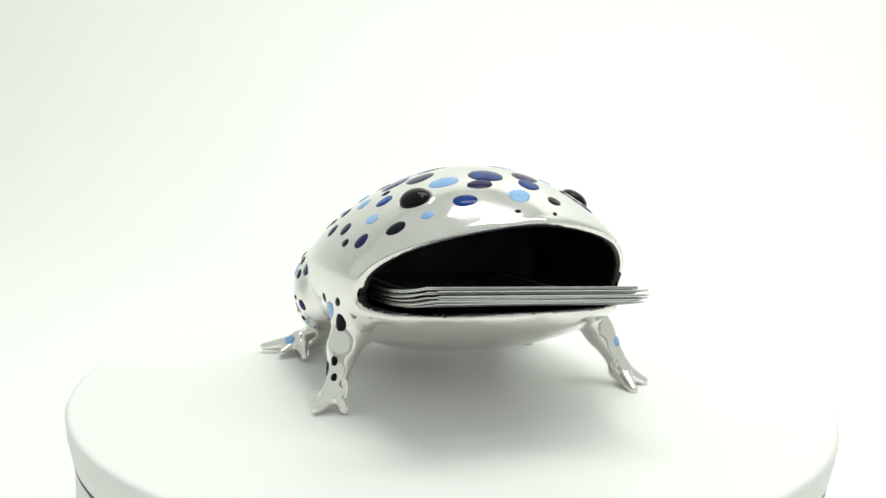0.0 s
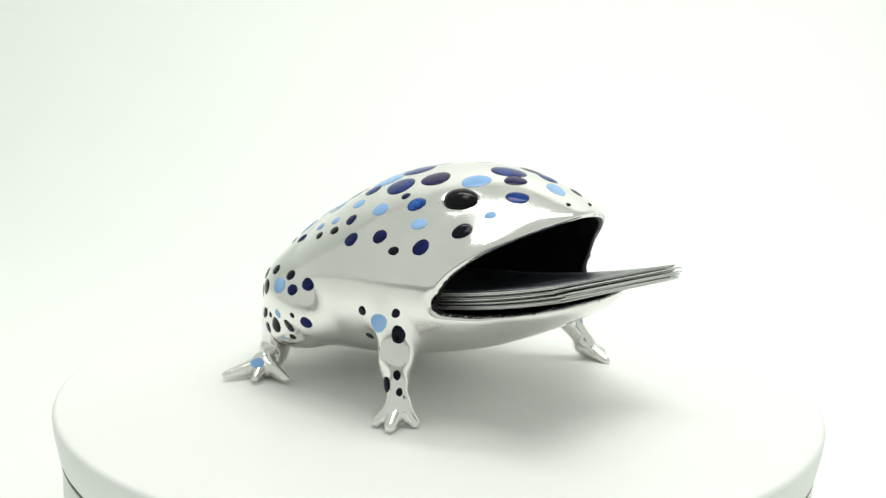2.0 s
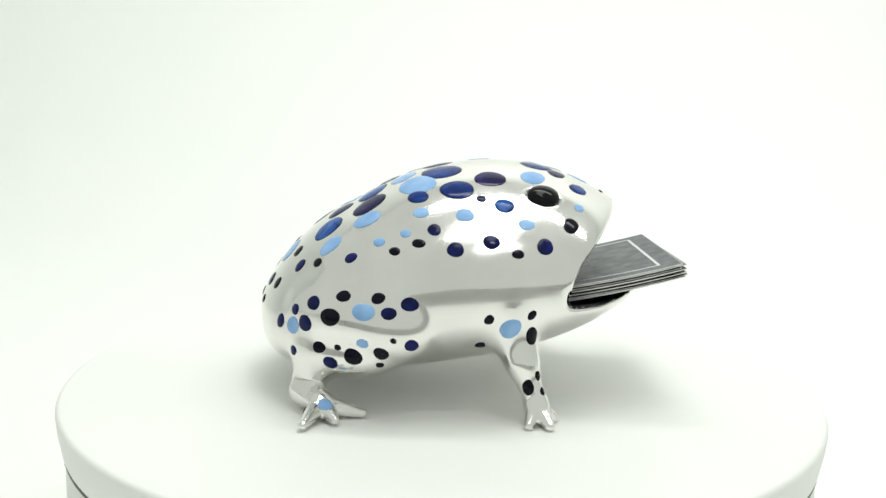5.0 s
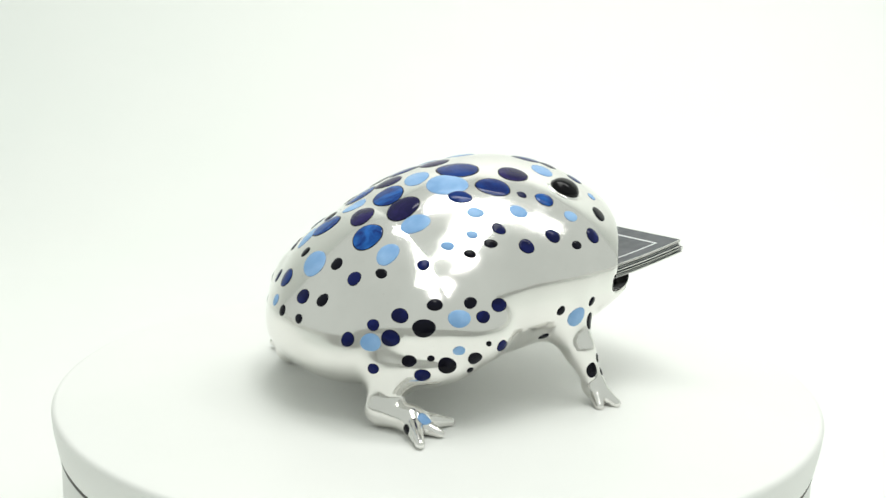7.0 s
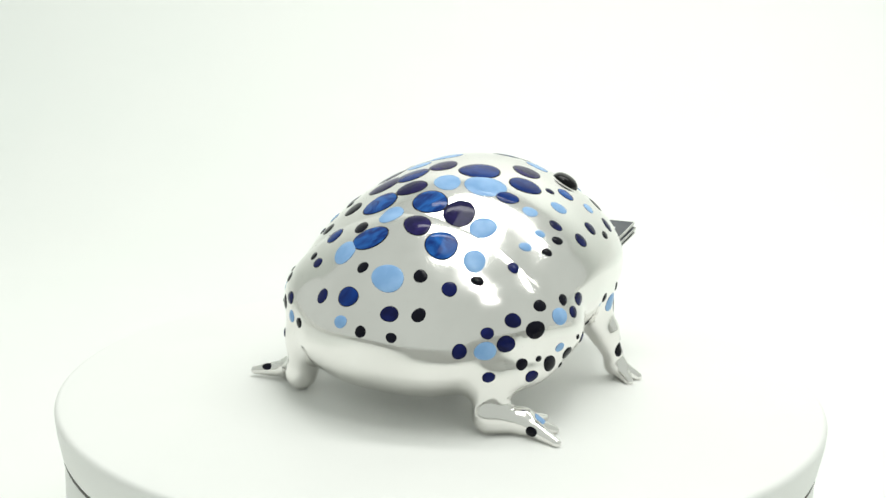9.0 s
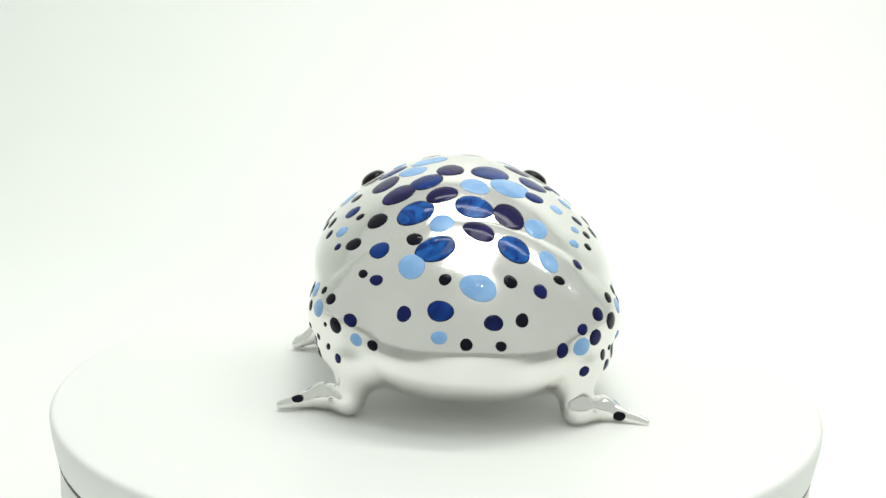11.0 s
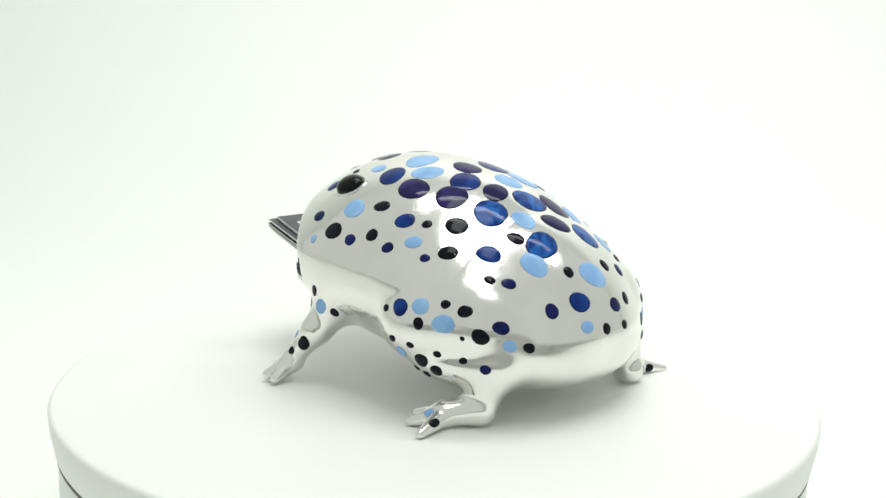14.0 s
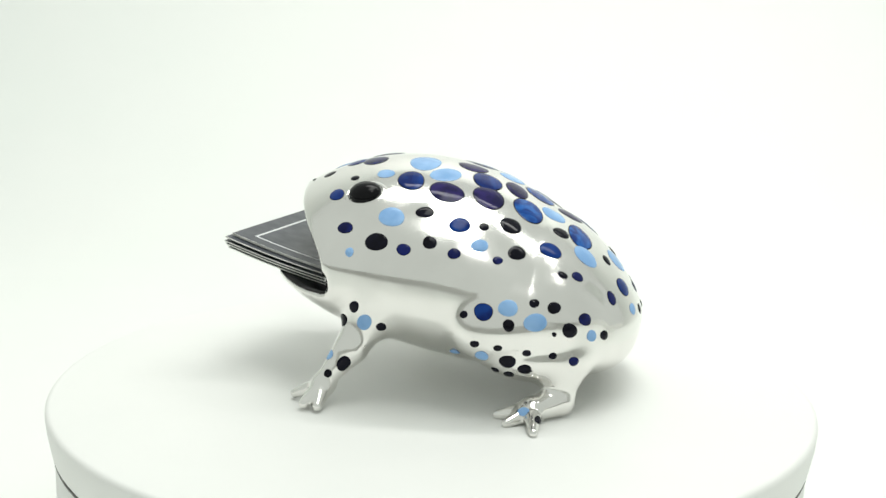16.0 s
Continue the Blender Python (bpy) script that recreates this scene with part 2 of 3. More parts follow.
TOAD_SHAPES = (
    ("front_leg", lambda x, y, z: front_leg(x, y, z, (9.8, -33.4, 25.5), (13.0, -39.2, 15.5), (16.4, -42.2, 6.4), ((14.0, -47.6, 1.15), (19.2, -48.4, 1.25), (21.8, -41.6, 1.15)))),
    ("front_leg", lambda x, y, z: front_leg(x, y, z, (11.5, 33.5, 25.5), (16.6, 39.4, 15.0), (22.6, 43.0, 6.4), ((21.8, 50.2, 1.15), (25.8, 49.8, 1.25), (31.4, 42.4, 1.15)))),
    ("hind_leg", lambda x, y, z: hind_leg(x, y, z, -1, (-42.5, -28.5), ((-43.0, -46.6), (-34.8, -43.0), (-27.8, -37.6)))),
    ("hind_leg", lambda x, y, z: hind_leg(x, y, z, 1, (-38.2, 30.5), ((-35.2, 48.6), (-27.2, 44.2), (-23.6, 38.6)))),
)


def carve(x, y, z):
    """The hollow of the body and the gape of the mouth."""
    hollow = smax(smax(trunk(x, y, z, 3.3), -(x + 22), 4.0), x - 46.0, 3.0)
    up = 34.0 + 18.0 * np.clip((x - 25) / 18, 0.001, 2) ** 0.62
    low = 29.4 - 0.02 * y + 0.16 * np.maximum(x - 34.0, 0)
    gape = smax(smax((z - up) * 0.6, low - z, 3.0), 24.0 - x, 4.0)
    return gape, hollow


def outer(x, y, z):
    d = trunk(x, y, z)
    limbs = [f(x, y, z) for _, f in TOAD_SHAPES]
    e = d
    for (name, _), g in zip(TOAD_SHAPES, limbs):
        e = smin(e, g, 5.0 if name == "front_leg" else 3.4)
    return e, d, limbs


def toad_field(x, y, z):
    e, _, _ = outer(x, y, z)
    gape, hollow = carve(x, y, z)
    return smax(smax(e, -gape, 2.2), -hollow, 0.8)


def field_normal(fn, p, h=0.15):
    x, y, z = p[:, 0], p[:, 1], p[:, 2]
    g = np.stack([fn(x + h, y, z) - fn(x - h, y, z), fn(x, y + h, z) - fn(x, y - h, z), fn(x, y, z + h) - fn(x, y, z - h)], 1) / (2 * h)
    return g


def surface_net(fn, lo, hi, step):
    """Quads over the zero level of fn, one vertex in each cell that it crosses."""
    ax = [np.arange(a, b + step, step) for a, b in zip(lo, hi)]
    gx, gy, gz = np.meshgrid(*ax, indexing="ij")
    v = fn(gx, gy, gz)
    inside = v < 0
    nx, ny, nz = v.shape
    cnt = np.zeros((nx - 1, ny - 1, nz - 1), np.int8)
    for i in (0, 1):
        for j in (0, 1):
            for k in (0, 1):
                cnt += inside[i:nx - 1 + i, j:ny - 1 + j, k:nz - 1 + k]
    cells = (cnt > 0) & (cnt < 8)
    ids = -np.ones(cells.shape, int)
    where = np.argwhere(cells)
    ids[cells] = np.arange(len(where))
    pts = np.array(lo) + (where + 0.5) * step
    for _ in range(4):
        g = field_normal(fn, pts)
        f = fn(pts[:, 0], pts[:, 1], pts[:, 2])
        move = -(f / np.maximum((g**2).sum(1), 0.05))[:, None] * g
        size = np.linalg.norm(move, axis=1, keepdims=True)
        pts += move * np.minimum(1, 0.45 * step / np.maximum(size, 1e-9))
    quads = []
    for axis in range(3):
        a, b = [slice(None)] * 3, [slice(None)] * 3
        a[axis], b[axis] = slice(0, -1), slice(1, None)
        ina, inb = inside[tuple(a)], inside[tuple(b)]
        e = np.argwhere(ina != inb)
        o1, o2 = [(1, 2), (2, 0), (0, 1)][axis]
        ok = (e[:, o1] > 0) & (e[:, o2] > 0) & (e[:, o1] < v.shape[o1] - 1) & (e[:, o2] < v.shape[o2] - 1)
        e = e[ok]
        flip = ina[tuple(e.T)]
        c = []
        for d1, d2 in ((1, 1), (0, 1), (0, 0), (1, 0)):
            q = e.copy()
            q[:, o1] -= d1
            q[:, o2] -= d2
            c.append(ids[tuple(q.T)])
        q = np.stack(c, 1)
        q[~flip] = q[~flip][:, ::-1]
        quads.append(q)
    return pts, np.concatenate(quads)


def shell_part(name, pts, normals, quads, mat, parent, label=""):
    used, inv = np.unique(quads, return_inverse=True)
    me = bpy.data.meshes.new(name)
    me.from_pydata((pts[used] * MM).tolist(), [], inv.reshape(-1, 4).tolist())
    for p in me.polygons:
        p.use_smooth = True
    me.normals_split_custom_set_from_vertices(normals[used].tolist())
    me.materials.append(mat)
    ob = new(name, me)
    ob.parent = parent
    return tagged(ob, label)


toad = tagged(new("toad_card_holder"), "polished aluminium toad card holder with blue enamel spots and open mouth", "card holder")
net_pts, net_quads = surface_net(toad_field, (-62, -56, -1.5), (54, 56, 67), 0.82)
net_nrm = field_normal(toad_field, net_pts, 0.25)
net_nrm /= np.maximum(np.linalg.norm(net_nrm, axis=1, keepdims=True), 1e-9)
mids = net_pts[net_quads].mean(1)
_, d_trunk, d_limbs = outer(mids[:, 0], mids[:, 1], mids[:, 2])
gape_d, hollow_d = carve(mids[:, 0], mids[:, 1], mids[:, 2])
owner = np.argmin(np.stack([d_trunk] + d_limbs), 0)
lining = (hollow_d < 1.2) & (d_trunk < -1.0)
# the black coat ends in a clean line inside the lip
edge_ids = np.intersect1d(np.unique(net_quads[lining]), np.unique(net_quads[~lining]))
coat = lambda x, y, z: carve(x, y, z)[1] - 1.2
for _ in range(7):
    p = net_pts[edge_ids]
    c, n = coat(p[:, 0], p[:, 1], p[:, 2]), net_nrm[edge_ids]
    g = field_normal(coat, p)
    g -= (g * n).sum(1, keepdims=True) * n
    step_on = -(c / np.maximum((g**2).sum(1), 0.15))[:, None] * g
    size = np.linalg.norm(step_on, axis=1, keepdims=True)
    net_pts[edge_ids] = p + step_on * np.minimum(1, 0.25 / np.maximum(size, 1e-9))
body = shell_part("body", net_pts, net_nrm, net_quads[(owner == 0) & ~lining], METAL, toad)
shell_part("mouth_lining", net_pts, net_nrm, net_quads[lining], BLACK_LINING, toad, "matt black hollow inside")
TOAD_LEGS = [shell_part(name, net_pts, net_nrm, net_quads[(owner == i + 1) & ~lining], METAL, toad) for i, (name, _) in enumerate(TOAD_SHAPES)]


# ---- enamel spots and eyes ----
def skin_field(x, y, z):
    e, _, _ = outer(x, y, z)
    gape, _ = carve(x, y, z)
    return smax(e, -gape, 2.2)


def settle_on_skin(p, times=2):
    """Moves points along the slope of the skin's field until they lie on it."""
    for _ in range(times):
        g = field_normal(skin_field, p)
        f = skin_field(p[:, 0], p[:, 1], p[:, 2])
        move = -(f / np.maximum((g**2).sum(1), 0.05))[:, None] * g
        size = np.linalg.norm(move, axis=1, keepdims=True)
        p = p + move * np.minimum(1, 1.5 / np.maximum(size, 1e-9))
    g = field_normal(skin_field, p)
    return p, g / np.maximum(np.linalg.norm(g, axis=1, keepdims=True), 1e-9)


def skin_patch(x, y, z, a, b, turn, rings, heights, n=28, wobble=0.05, seed=0):
    """A low dome of oval outline that hugs the skin: vertices ring by ring, and faces."""
    c, nrm = settle_on_skin(np.array([[x, y, z]], float))
    c, nrm = c[0], nrm[0]
    e1 = np.cross((0, 0, 1.0), nrm)
    if np.linalg.norm(e1) < 0.2:
        e1 = np.cross((0, 1.0, 0), nrm)
    e1 /= np.linalg.norm(e1)
    e2 = np.cross(nrm, e1)
    ct, st = math.cos(radians(turn)), math.sin(radians(turn))
    rnd = random.Random(seed)
    k2, k3 = rnd.uniform(0, 6.28), rnd.uniform(0, 6.28)
    ph = np.arange(n) * 2 * math.pi / n
    rim = 1 + wobble * (0.6 * np.cos(2 * ph + k2) + 0.5 * np.cos(3 * ph + k3))
    flat, lift = [], []
    for r, h in zip(rings, heights):
        u, v = r * rim * a * np.cos(ph), r * rim * b * np.sin(ph)
        flat.append(c + np.outer(ct * u - st * v, e1) + np.outer(st * u + ct * v, e2))
        lift.append(np.full(n, h))
    flat, lift = np.concatenate(flat), np.concatenate(lift)
    pts, nn = settle_on_skin(flat)
    pts = pts + nn * lift[:, None]
    faces = []
    for k in range(len(rings) - 1):
        for i in range(n):
            j = (i + 1) % n
            faces.append((k * n + i, k * n + j, (k + 1) * n + j, (k + 1) * n + i))
    return pts, faces, n


def patch_part(name, pts, faces, n, mat, parent, label, cap, edge=None, edge_rings=2):
    verts = (pts * MM).tolist()
    if cap:
        verts.append((pts[-n:].mean(0) * MM + (pts[-n:].mean(0) - pts[-2 * n:-n].mean(0)) * MM * 0.3).tolist())
        faces = faces + [((cap - 1) * n + i, (cap - 1) * n + (i + 1) % n, len(verts) - 1) for i in range(n)]
    me = bpy.data.meshes.new(name)
    me.from_pydata(verts, [], faces)
    for p in me.polygons:
        p.use_smooth = True
    me.materials.append(mat)
    if edge:
        me.materials.append(edge)
        for p in me.polygons:
            p.material_index = 1 if p.index < edge_rings * n else 0
    ob = new(name, me)
    ob.parent = parent
    return tagged(ob, label)


SPOT_RINGS, SPOT_RISE = (1.0, 0.975, 0.91, 0.75, 0.5, 0.2), (-0.15, 0.05, 0.1, 0.2, 0.27, 0.3)


def enamel_spots(rows, parent):
    for i, (x, y, z, a, b, turn, tone) in enumerate(rows):
        pts, faces, n = skin_patch(x, y, z, 1.02 * a, 1.02 * b, turn, SPOT_RINGS, SPOT_RISE, seed=i + int(10 * abs(x)))
        patch_part("enamel_spot", pts, faces, n, ENAMELS[tone], parent, ENAMEL_WORD[tone] + " glossy enamel spot", len(SPOT_RINGS), ENAMELS["b" if tone == "l" else "k"], 1 if tone == "l" else 2)


# x, y, z of the centre, the two half widths, the turn of the longer one, the tone
RIGHT_FLANK_SPOTS = [
    (3.5, -42.2, 27.3, 1.5, 1.2, 54, "k"),
    (2.3, -36.4, 20.0, 1.6, 1.3, 47, "k"),
    (6.2, -15.8, 60.6, 4.5, 4.0, 172, "p"),
    (-3.2, -19.2, 57.6, 5.1, 4.1, 153, "b"),
    (-13.4, -18.2, 54.9, 3.3, 2.7, 167, "b"),
    (2.8, -24.3, 55.9, 1.5, 1.3, 117, "n"),
    (-2.0, -29.0, 52.2, 2.6, 2.3, 131, "l"),
    (-10.2, -31.4, 48.6, 2.1, 1.7, 134, "n"),
    (-17.6, -29.9, 47.5, 1.6, 1.3, 172, "l"),
    (-14.3, -33.5, 45.3, 1.8, 1.4, 173, "k"),
    (-20.5, -33.2, 43.3, 1.6, 1.3, 170, "k"),
    (-24.6, -29.0, 45.3, 1.8, 1.4, 178, "l"),
    (-5.2, -37.1, 44.6, 2.3, 2.1, 153, "n"),
]
RIGHT_FLANK_SPOTS_MORE = [
    (4.1, -36.4, 46.5, 2.3, 2.1, 164, "n"),
    (-13.2, -25.0, 52.1, 2.4, 1.9, 172, "l"),
    (-6.5, -6.8, 61.7, 6.0, 5.2, 9, "b"),
    (-13.4, -11.8, 58.3, 5.8, 5.2, 174, "l"),
    (-16.7, -41.7, 31.3, 2.3, 1.8, 172, "n"),
    (-24.7, -40.2, 32.5, 1.8, 1.5, 12, "k"),
    (-26.8, -10.5, 52.6, 5.2, 4.4, 90, "p"),
    (-27.7, -18.0, 49.8, 4.0, 3.4, 43, "l"),
]
RIGHT_FRONT_LEG_SPOTS = [
    (9.0, -42.9, 25.0, 3.0, 2.4, 42, "l"),
    (14.9, -40.8, 23.0, 2.4, 1.9, 91, "k"),
    (16.9, -43.3, 13.2, 1.3, 1.0, 91, "k"),
    (14.0, -43.8, 10.2, 2.1, 1.7, 82, "k"),
    (18.0, -43.5, 9.1, 1.1, 0.9, 91, "k"),
]
HEAD_SPOTS = [
    (14.6, -42.0, 28.6, 1.4, 1.1, 56, "k"),
    (40.3, -2.9, 55.4, 0.9, 0.7, 20, "k"),
    (8.6, -27.0, 54.6, 2.8, 2.6, 169, "c"),
    (10.7, -38.4, 43.7, 1.6, 1.3, 1, "k"),
    (13.7, -32.4, 50.6, 2.3, 1.8, 5, "l"),
    (18.0, -36.8, 45.6, 2.4, 2.2, 63, "n"),
    (26.0, -30.3, 50.1, 2.8, 2.2, 46, "k"),
    (29.5, -23.0, 53.6, 1.7, 1.4, 32, "l"),
    (31.1, -13.3, 57.1, 3.2, 2.6, 15, "b"),
    (26.3, -7.0, 60.8, 3.3, 2.7, 14, "p"),
    (18.4, -14.0, 60.9, 4.1, 3.3, 30, "l"),
    (8.2, 34.2, 50.6, 3.6, 3.2, 150, "l"),
    (10.4, 39.2, 44.1, 3.1, 2.6, 171, "k"),
]
HEAD_SPOTS_MORE = [
    (20.2, 36.6, 46.8, 2.3, 1.8, 168, "n"),
    (17.2, 40.2, 40.8, 1.3, 1.2, 131, "l"),
    (27.0, 26.3, 54.4, 2.8, 2.2, 153, "b"),
    (24.0, 20.2, 58.6, 1.5, 1.2, 167, "k"),
    (21.9, 8.8, 62.5, 4.6, 3.6, 2, "n"),
    (15.2, 19.2, 60.4, 2.7, 2.2, 162, "l"),
    (15.2, 41.3, 26.8, 1.8, 1.4, 50, "k"),
    (21.4, -3.0, 62.8, 5.0, 4.4, 35, "b"),
    (28.2, 6.7, 61.0, 3.6, 2.9, 21, "b"),
    (34.3, 0.7, 58.7, 3.4, 2.8, 40, "l"),
    (35.2, 10.7, 57.5, 2.3, 1.9, 14, "k"),
    (41.1, 7.5, 54.8, 0.8, 0.6, 30, "k"),
]
RUMP_SPOTS = [
    (-31.8, -29.0, 41.1, 1.8, 1.6, 46, "n"),
    (-40.4, -22.7, 38.1, 1.7, 1.4, 160, "k"),
    (-46.1, -28.1, 22.0, 2.8, 2.3, 19, "l"),
    (-49.3, -22.6, 21.8, 2.0, 1.8, 39, "n"),
    (-33.9, -1.9, 49.0, 4.6, 3.6, 139, "p"),
    (-37.8, -11.0, 45.6, 5.0, 4.2, 105, "c"),
    (-37.4, -20.4, 42.8, 3.5, 2.9, 75, "l"),
    (-48.0, -1.2, 37.3, 4.7, 3.8, 152, "l"),
    (-45.7, -9.4, 38.4, 1.9, 1.8, 133, "k"),
    (-44.9, -17.2, 35.9, 2.0, 2.0, 110, "n"),
    (-31.0, 7.9, 51.0, 3.9, 3.2, 105, "l"),
    (-34.3, 14.9, 46.7, 2.5, 2.1, 157, "k"),
    (-40.9, 15.3, 40.3, 4.0, 3.4, 119, "l"),
]
RUMP_SPOTS_MORE = [
    (-32.8, 23.7, 42.8, 3.4, 2.7, 151, "b"),
    (-36.8, 27.5, 37.1, 1.6, 1.2, 152, "k"),
    (-40.3, 24.1, 36.4, 1.9, 1.6, 170, "n"),
    (-46.1, 7.1, 38.6, 1.7, 1.6, 91, "k"),
    (-49.3, 17.2, 30.3, 2.1, 1.9, 111, "n"),
    (-51.0, 8.2, 31.6, 3.3, 2.8, 1, "b"),
    (-52.9, -4.9, 29.4, 2.4, 2.1, 8, "n"),
    (-51.1, -12.1, 29.8, 1.9, 1.7, 48, "k"),
    (-53.9, 8.4, 25.6, 2.0, 1.7, 3, "l"),
    (-55.4, 1.8, 24.4, 1.6, 1.5, 92, "k"),
    (-54.7, -6.7, 24.0, 1.4, 1.3, 168, "k"),
    (-47.6, 24.1, 21.6, 1.6, 1.3, 155, "k"),
    (-38.7, 9.5, 45.0, 5.3, 4.3, 34, "c"),
]
RIGHT_THIGH_SPOTS = [
    (-22.0, -42.3, 29.0, 2.0, 1.6, 175, "n"),
    (-28.3, -40.5, 28.8, 2.9, 2.3, 179, "l"),
    (-32.7, -35.7, 31.2, 2.0, 1.6, 1, "k"),
    (-35.5, -35.5, 26.3, 2.9, 2.3, 177, "k"),
    (-39.9, -31.9, 28.7, 2.2, 1.9, 1, "n"),
    (-42.0, -31.3, 23.7, 2.5, 2.1, 6, "n"),
    (-45.4, -28.1, 26.3, 1.7, 1.5, 17, "n"),
    (-45.5, -29.0, 15.5, 1.7, 1.3, 11, "n"),
    (-38.4, -33.6, 17.6, 1.9, 1.5, 176, "k"),
    (-33.7, -36.2, 18.9, 1.0, 0.8, 170, "k"),
    (-28.2, -40.5, 20.8, 1.6, 1.3, 169, "l"),
    (-30.4, -38.6, 16.7, 2.6, 2.1, 158, "k"),
    (-23.5, -40.9, 18.3, 2.2, 1.8, 138, "k"),
]
RIGHT_THIGH_SPOTS_MORE = [
    (-35.8, -35.9, 14.6, 2.1, 1.7, 165, "n"),
    (-20.7, -42.8, 22.0, 0.9, 0.7, 157, "k"),
    (-16.1, -41.8, 20.8, 2.0, 1.6, 156, "n"),
    (-23.7, -39.3, 14.8, 1.1, 0.9, 160, "k"),
    (-42.5, -39.7, 2.5, 1.7, 1.4, 22, "k"),
    (-37.3, -39.9, 4.4, 2.1, 1.7, 174, "l"),
]
BACK_SPOTS = [
    (-16.9, -1.7, 59.2, 4.3, 3.6, 142, "l"),
    (-25.5, -1.0, 54.5, 5.6, 4.5, 153, "c"),
    (-6.6, 4.8, 62.4, 4.5, 4.0, 90, "p"),
    (-20.3, 7.6, 57.0, 4.5, 3.6, 41, "p"),
]
LEFT_FLANK_SPOTS = [
    (7.0, 21.4, 59.3, 4.7, 3.8, 105, "b"),
    (-1.3, 15.5, 60.7, 4.6, 3.7, 26, "l"),
    (-15.9, 29.5, 48.8, 1.5, 1.3, 25, "k"),
    (-10.0, 31.9, 49.2, 2.8, 2.6, 16, "b"),
    (-0.2, 31.3, 51.8, 2.5, 2.0, 178, "k"),
    (2.7, 39.8, 42.8, 1.9, 1.7, 172, "n"),
    (-3.6, 37.5, 44.7, 2.0, 1.8, 107, "k"),
    (-16.1, 34.4, 44.5, 2.4, 1.9, 8, "l"),
    (-10.3, 37.9, 42.4, 1.7, 1.6, 3, "n"),
    (-21.2, 35.1, 41.2, 1.4, 1.2, 14, "n"),
    (-25.2, 30.7, 42.7, 2.7, 2.1, 23, "k"),
    (6.2, 10.5, 63.2, 5.5, 4.4, 87, "l"),
    (-19.6, 41.5, 28.9, 2.5, 2.3, 4, "b"),
]
LEFT_FLANK_SPOTS_MORE = [
    (-14.6, 41.3, 27.7, 1.1, 1.0, 43, "k"),
    (-10.1, 31.9, 15.7, 1.7, 1.4, 53, "l"),
    (-14.4, 19.0, 54.9, 5.0, 4.6, 85, "p"),
    (-25.0, 14.7, 52.2, 5.6, 4.5, 53, "c"),
    (-3.7, 23.0, 56.6, 5.2, 4.2, 145, "p"),
    (-12.4, 11.7, 59.2, 5.2, 4.2, 62, "b"),
    (-22.0, 24.6, 48.7, 3.2, 2.9, 5, "k"),
]
LEFT_THIGH_SPOTS = [
    (-25.6, 40.3, 30.2, 2.6, 2.1, 3, "l"),
    (-31.5, 37.1, 31.1, 1.3, 1.2, 13, "k"),
    (-35.9, 34.8, 29.8, 1.9, 1.6, 8, "k"),
    (-26.2, 41.5, 26.1, 1.6, 1.5, 91, "k"),
    (-32.3, 38.6, 26.8, 3.0, 2.4, 179, "l"),
    (-43.0, 29.7, 26.6, 2.2, 1.7, 166, "n"),
    (-39.7, 33.2, 24.5, 2.4, 1.9, 161, "k"),
    (-44.5, 28.0, 22.3, 1.9, 1.5, 161, "l"),
    (-36.4, 35.9, 23.9, 0.7, 0.6, 142, "k"),
    (-17.9, 41.7, 20.8, 1.3, 1.0, 11, "k"),
    (-23.7, 41.6, 20.1, 1.2, 0.9, 5, "k"),
    (-19.4, 40.5, 17.4, 2.1, 1.7, 62, "l"),
    (-30.5, 38.5, 18.9, 1.2, 0.9, 176, "k"),
]
LEFT_THIGH_SPOTS_MORE = [
    (-26.0, 39.8, 16.2, 2.2, 1.9, 18, "k"),
    (-36.2, 34.9, 17.4, 1.1, 0.9, 177, "k"),
    (-41.2, 32.2, 16.1, 1.5, 1.2, 175, "n"),
    (-30.3, 38.5, 14.4, 1.9, 1.5, 3, "k"),
    (-22.5, 37.8, 13.0, 1.3, 1.1, 36, "k"),
    (-26.1, 37.8, 12.2, 1.6, 1.3, 35, "k"),
    (-35.5, 44.1, 3.1, 1.6, 1.3, 172, "k"),
    (-31.2, 41.7, 4.0, 1.6, 1.3, 6, "l"),
]
LEFT_FRONT_LEG_SPOTS = [
    (12.3, 41.9, 22.9, 2.2, 2.0, 64, "l"),
    (8.0, 40.5, 21.6, 1.5, 1.3, 121, "k"),
    (18.6, 38.9, 22.2, 2.2, 1.8, 14, "k"),
    (16.9, 44.2, 11.5, 2.4, 1.9, 87, "k"),
    (21.0, 44.9, 8.8, 1.2, 1.1, 129, "k"),
    (21.2, 42.3, 12.9, 1.7, 1.4, 26, "l"),
]
enamel_spots(RIGHT_FLANK_SPOTS, body)
enamel_spots(RIGHT_FLANK_SPOTS_MORE, body)
enamel_spots(RIGHT_FRONT_LEG_SPOTS, TOAD_LEGS[0])
enamel_spots(HEAD_SPOTS, body)
enamel_spots(HEAD_SPOTS_MORE, body)
enamel_spots(RUMP_SPOTS, body)
enamel_spots(RUMP_SPOTS_MORE, body)
enamel_spots(RIGHT_THIGH_SPOTS, TOAD_LEGS[2])
enamel_spots(RIGHT_THIGH_SPOTS_MORE, TOAD_LEGS[2])
enamel_spots(BACK_SPOTS, body)
enamel_spots(LEFT_FLANK_SPOTS, body)
enamel_spots(LEFT_FLANK_SPOTS_MORE, body)
enamel_spots(LEFT_THIGH_SPOTS, TOAD_LEGS[3])
enamel_spots(LEFT_THIGH_SPOTS_MORE, TOAD_LEGS[3])
enamel_spots(LEFT_FRONT_LEG_SPOTS, TOAD_LEGS[1])


